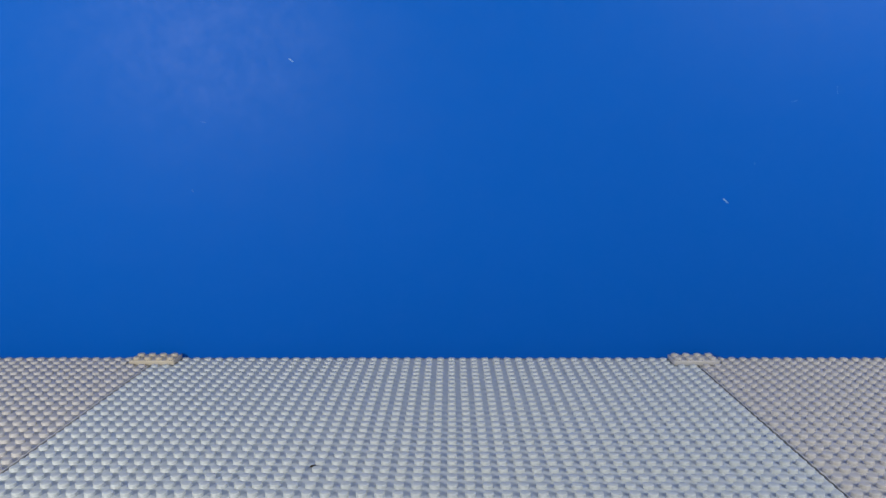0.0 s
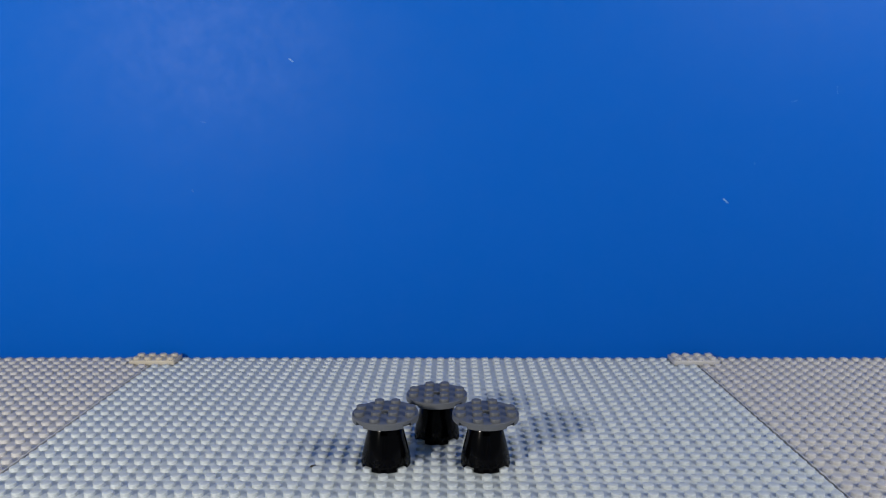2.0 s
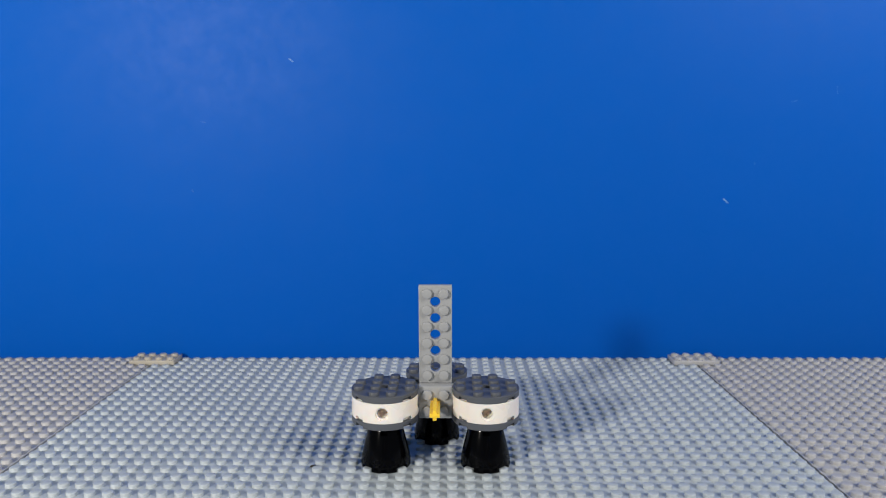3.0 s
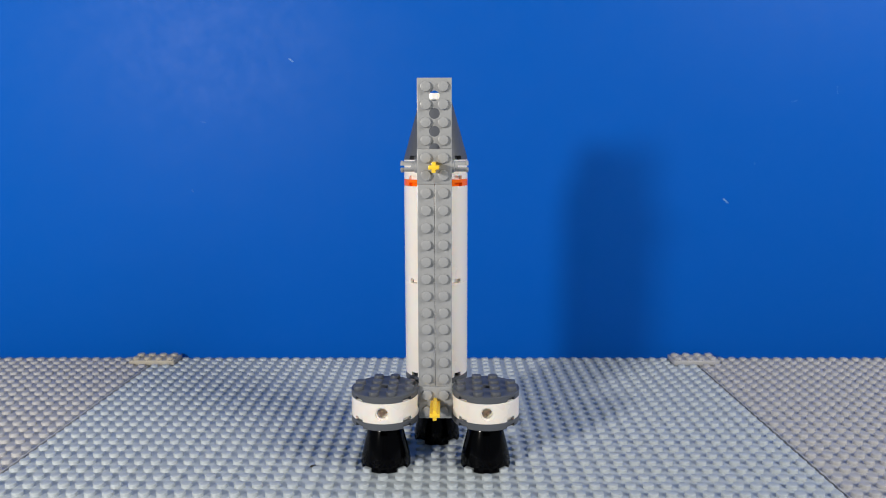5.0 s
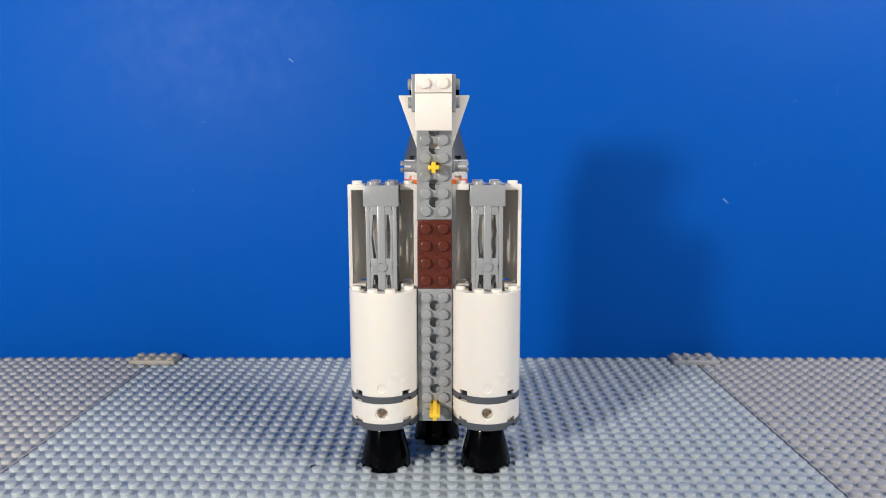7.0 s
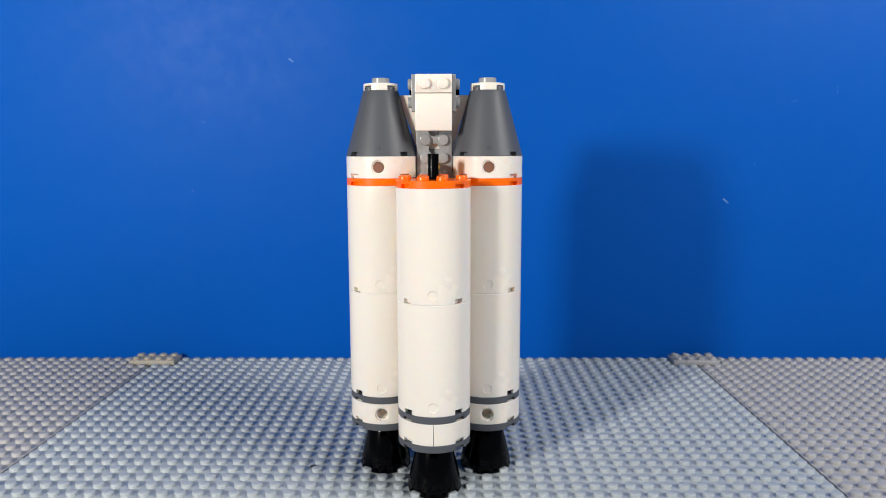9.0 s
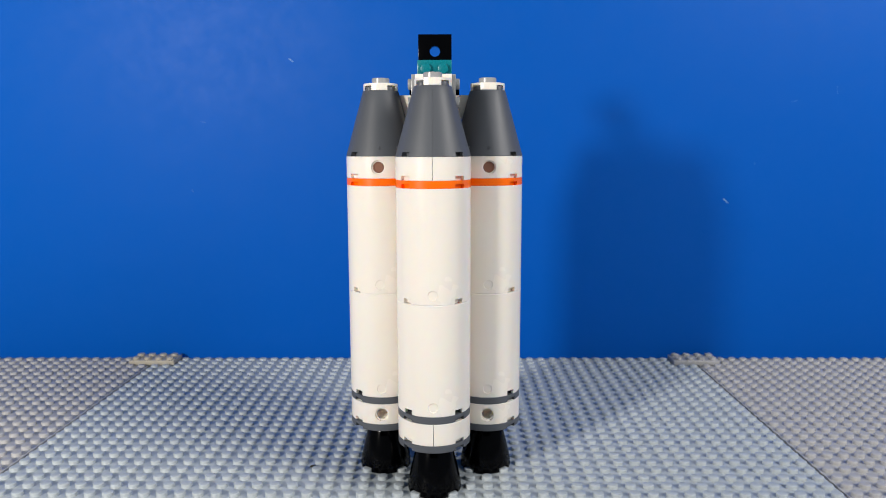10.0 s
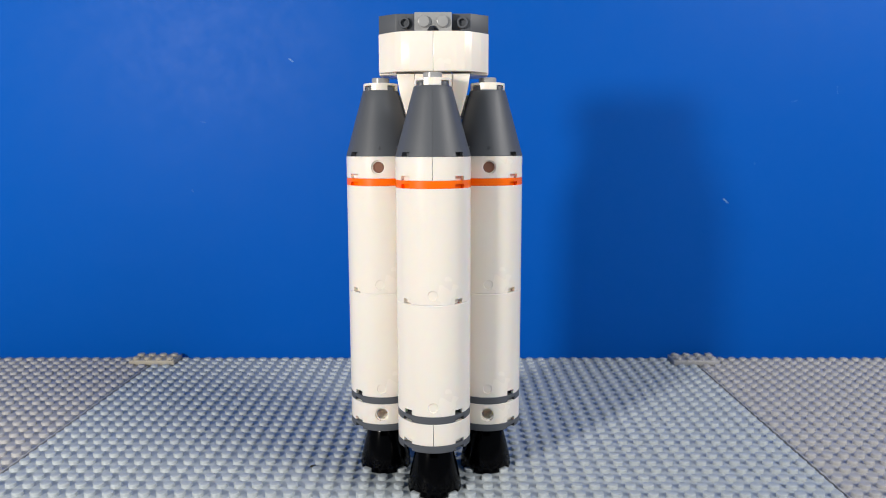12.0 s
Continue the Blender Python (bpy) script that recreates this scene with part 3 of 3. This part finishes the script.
BROWN_PLATE = front_plate_mesh("brown_plate", BROWN, 2, 4)
w, near = wait_pose(), pose(-0.0016, 0.006, 0.0879)
put("brown_plate", BROWN_PLATE, 0, 5.0, 87.4, 4.9, "reddish brown plate with eight studs", rows=[(0, w), (4.7, w), (4.75, near), (4.85, near)])
STRIP = front_plate_mesh("narrow_strip", GREY, 1, 12, 4.7)
put("narrow_strip", STRIP, -4, YB, 39.4, 4.9, "long narrow light grey strip with studs")
put("narrow_strip", STRIP, 4, YB, 39.4, 5.0, "long narrow light grey strip with studs")
put("holed_plate", HOLED8, 0, YB - 3.25, 23.4, 5.1, "light grey plate with a row of holes")
put("brown_plate", BROWN_PLATE, 0, YB - 3.25, 87.4, 5.2, "reddish brown plate with eight studs")
for s in (-1, 1):
    put("side_bracket", side_bracket_mesh("side_bracket", BLACK, s, 3.0, 11.0, False), 0, 0, 165.8, 5.3, "black bracket with side studs")
put("wedge_plate", wedge_mesh(), 0, YB, 151.4, 5.4, "white tapering plate with a slot")
put("grey_plate", front_plate_mesh("grey_plate", GREY, 2, 4), 0, YB - 3.2, 151.4, 5.6, "light grey plate with eight studs", gone=5.7)
put("holed_plate", HOLED8, 0, YB - 3.25, 119.4, 5.8, "light grey plate with a row of holes")
for s in (-1, 1):
    put("side_bracket", side_bracket_mesh("side_bracket", GREY, s, YB - 9.7, YB - 1.5, True), 0, 0, 167.6, 5.9, "light grey bracket with front and side studs")
put("white_tile", tile_mesh("white_tile", WHITE, 2, 2), 0, YB - 12.95, 159.2, 6.0, "smooth white square tile")
put("white_plate", tile_mesh("white_plate", WHITE, 2, 1, True), 0, YB - 12.95, 175.4, 6.1, "white plate with two studs")
for q in (L, R):
    put("half_cylinder", TUBE_LOW, *q, Z["tube"], 6.3, TALL, rz=180)
for q in (L, R):
    put("half_cylinder", TUBE, *q, Z["tube_up"], 6.5, TALL, rz=180)
for q in (L, R):
    put("girder", GIRDER, *q, Z["tube"], 6.7, "light grey lattice girder")
for q in (L, R):
    put("half_cylinder", TUBE_LOW, *q, Z["tube"], 6.9, TALL)
for q in (L, R):
    put("half_cylinder", TUBE, *q, Z["tube_up"], 7.1, TALL)
for q in (L, R):
    put("round_plate", PLATE_ORANGE, *q, Z["band"], 7.2, "bright orange round plate")

# between 7.2 and 8.8 s: the tops of both side boosters, then the front booster
t = 7.35
for q in (L, R):
    brick = put("round_brick", BRICK, *q, Z["top_brick"], t, ROUND_WHITE)
    put("pin_end", PEG, 0, 0, 0, t, "brown pin end in its hole", under=brick)
    t += 0.1
for q in (L, R):
    for turn in (180, 0):
        put("half_nose_cone", NOSE, *q, Z["nose"], t, SMOKE, rz=turn)
        t += 0.08
for q in (L, R):
    cap = put("tip_plate", TIP, *q, Z["tip"], t, "white round cap plate")
    put("tip_stud", TIP_STUD, 0, 0, 3.2, t, "light grey round stud", under=cap)
    t += 0.1
put("engine_cone", CONE, *F, Z["cone"], 8.1, BLACK_CONE)
put("round_plate", PLATE_DARK, *F, Z["low_plate"], 8.2, ROUND_DARK)
for turn in (0, 180):
    put("half_round_brick", HALF_RING, *F, Z["low_brick"], 8.3, "white half-round brick", rz=turn)
put("round_plate", PLATE_DARK, *F, Z["mid_plate"], 8.4, ROUND_DARK)
put("half_cylinder", TUBE_LOW, *F, Z["tube"], 8.5, TALL, rz=180)
put("half_cylinder", TUBE, *F, Z["tube_up"], 8.55, TALL, rz=180)
front_girder = put("girder", GIRDER, *F, Z["tube"], 8.6, "light grey lattice girder", rz=90)
put("black_axle", AXLE, 0, 0, 63, 8.65, "black cross axle", under=front_girder)
put("axle_hub", HUB, 0, 0, 0, 8.65, "black hub with a flared collar", under=front_girder)
put("half_cylinder", TUBE_LOW, *F, Z["tube"], 8.75, TALL)
put("half_cylinder", TUBE, *F, Z["tube_up"], 8.9, TALL)
put("round_plate", PLATE_ORANGE, *F, Z["band"], 9.0, "bright orange round plate")
for turn in (0, 180):
    put("half_round_brick", HALF_RING, *F, Z["top_brick"], 9.3, "white half-round brick", rz=turn)
put("half_nose_cone", NOSE, *F, Z["nose"], 9.4, SMOKE, rz=-90)
put("half_nose_cone", NOSE, *F, Z["nose"], 9.5, SMOKE, rz=90)
cap = put("tip_plate", TIP, *F, Z["tip"], 9.8, "white round cap plate")
put("tip_stud", TIP_STUD, 0, 0, 3.2, 9.8, "light grey round stud", under=cap)

# the ring at the top
put("teal_plate", tile_mesh("teal_plate", TEAL, 2, 1, True), 0, 9.0, 183.9, 9.9, "teal plate with two studs")
put("black_plate", front_plate_mesh("black_plate", BLACK, 2, 2, holes=(8,), studs=False), 0, 21.0, 189.2, 9.9, "black plate with a round hole")
put("grey_plate", front_plate_mesh("grey_plate", GREY, 2, 3, holes=(16,)), 0, -14.0, 184.8, 10.1, "light grey plate with six studs and a hole")
put("grey_tile", tile_mesh("grey_tile", GREY, 2, 1), 0, -10.7, 183.3, 10.1, "smooth light grey tile behind the plate")
for s in (-1, 1):
    put("flared_panel", flare_mesh(s), 0, -11.9, 159.6, 10.2, "white panel that flares outwards")
WH22, OR22 = tile_mesh("square_plate", WHITE, 2, 2, True), tile_mesh("square_plate", ORANGE, 2, 2, True)
WH22H = front_plate_mesh("square_plate", WHITE, 2, 2, hollow=True)
for i, (me, word) in enumerate(((WH22, "white"), (OR22, "orange"), (WH22H, "white"), (OR22, "orange"), (WH22, "white"))):
    for s in (-1, 1):
        put("square_plate", me, 16.1 * s, (16.6, 13.3, 4.0, 0.7, -2.6)[i], (184.5, 184.4, 183.8, 183.8, 183.9)[i], 10.3 + 0.1 * i, word + " square plate with four studs")
for s in (-1, 1):
    put("plain_pin", plain_pin_mesh(), 15.8 * s, 2, 193.2, 10.9, "black slotted pin")
put("ring_side", ring_side_mesh(-1), 0, 0, 184.8, 11.0, "white block with a slanted corner")
put("ring_side", ring_side_mesh(1), 0, 0, 184.8, 11.1, "white block with a slanted corner")
for s in (-1, 1):
    put("ring_top", ring_top_mesh(s), 0, 0, 200.9, 11.2, "dark grey corner block with a hollow stud")
put("ring_front", ring_front_mesh(-1), 0, -7, 184.8, 11.3, "smooth white curved panel")
put("ring_front", ring_front_mesh(1), 0, -7, 184.8, 11.4, "smooth white curved panel")


def motions():
    for ob, rows in STEPS:
        walk(ob, rows)


motions()
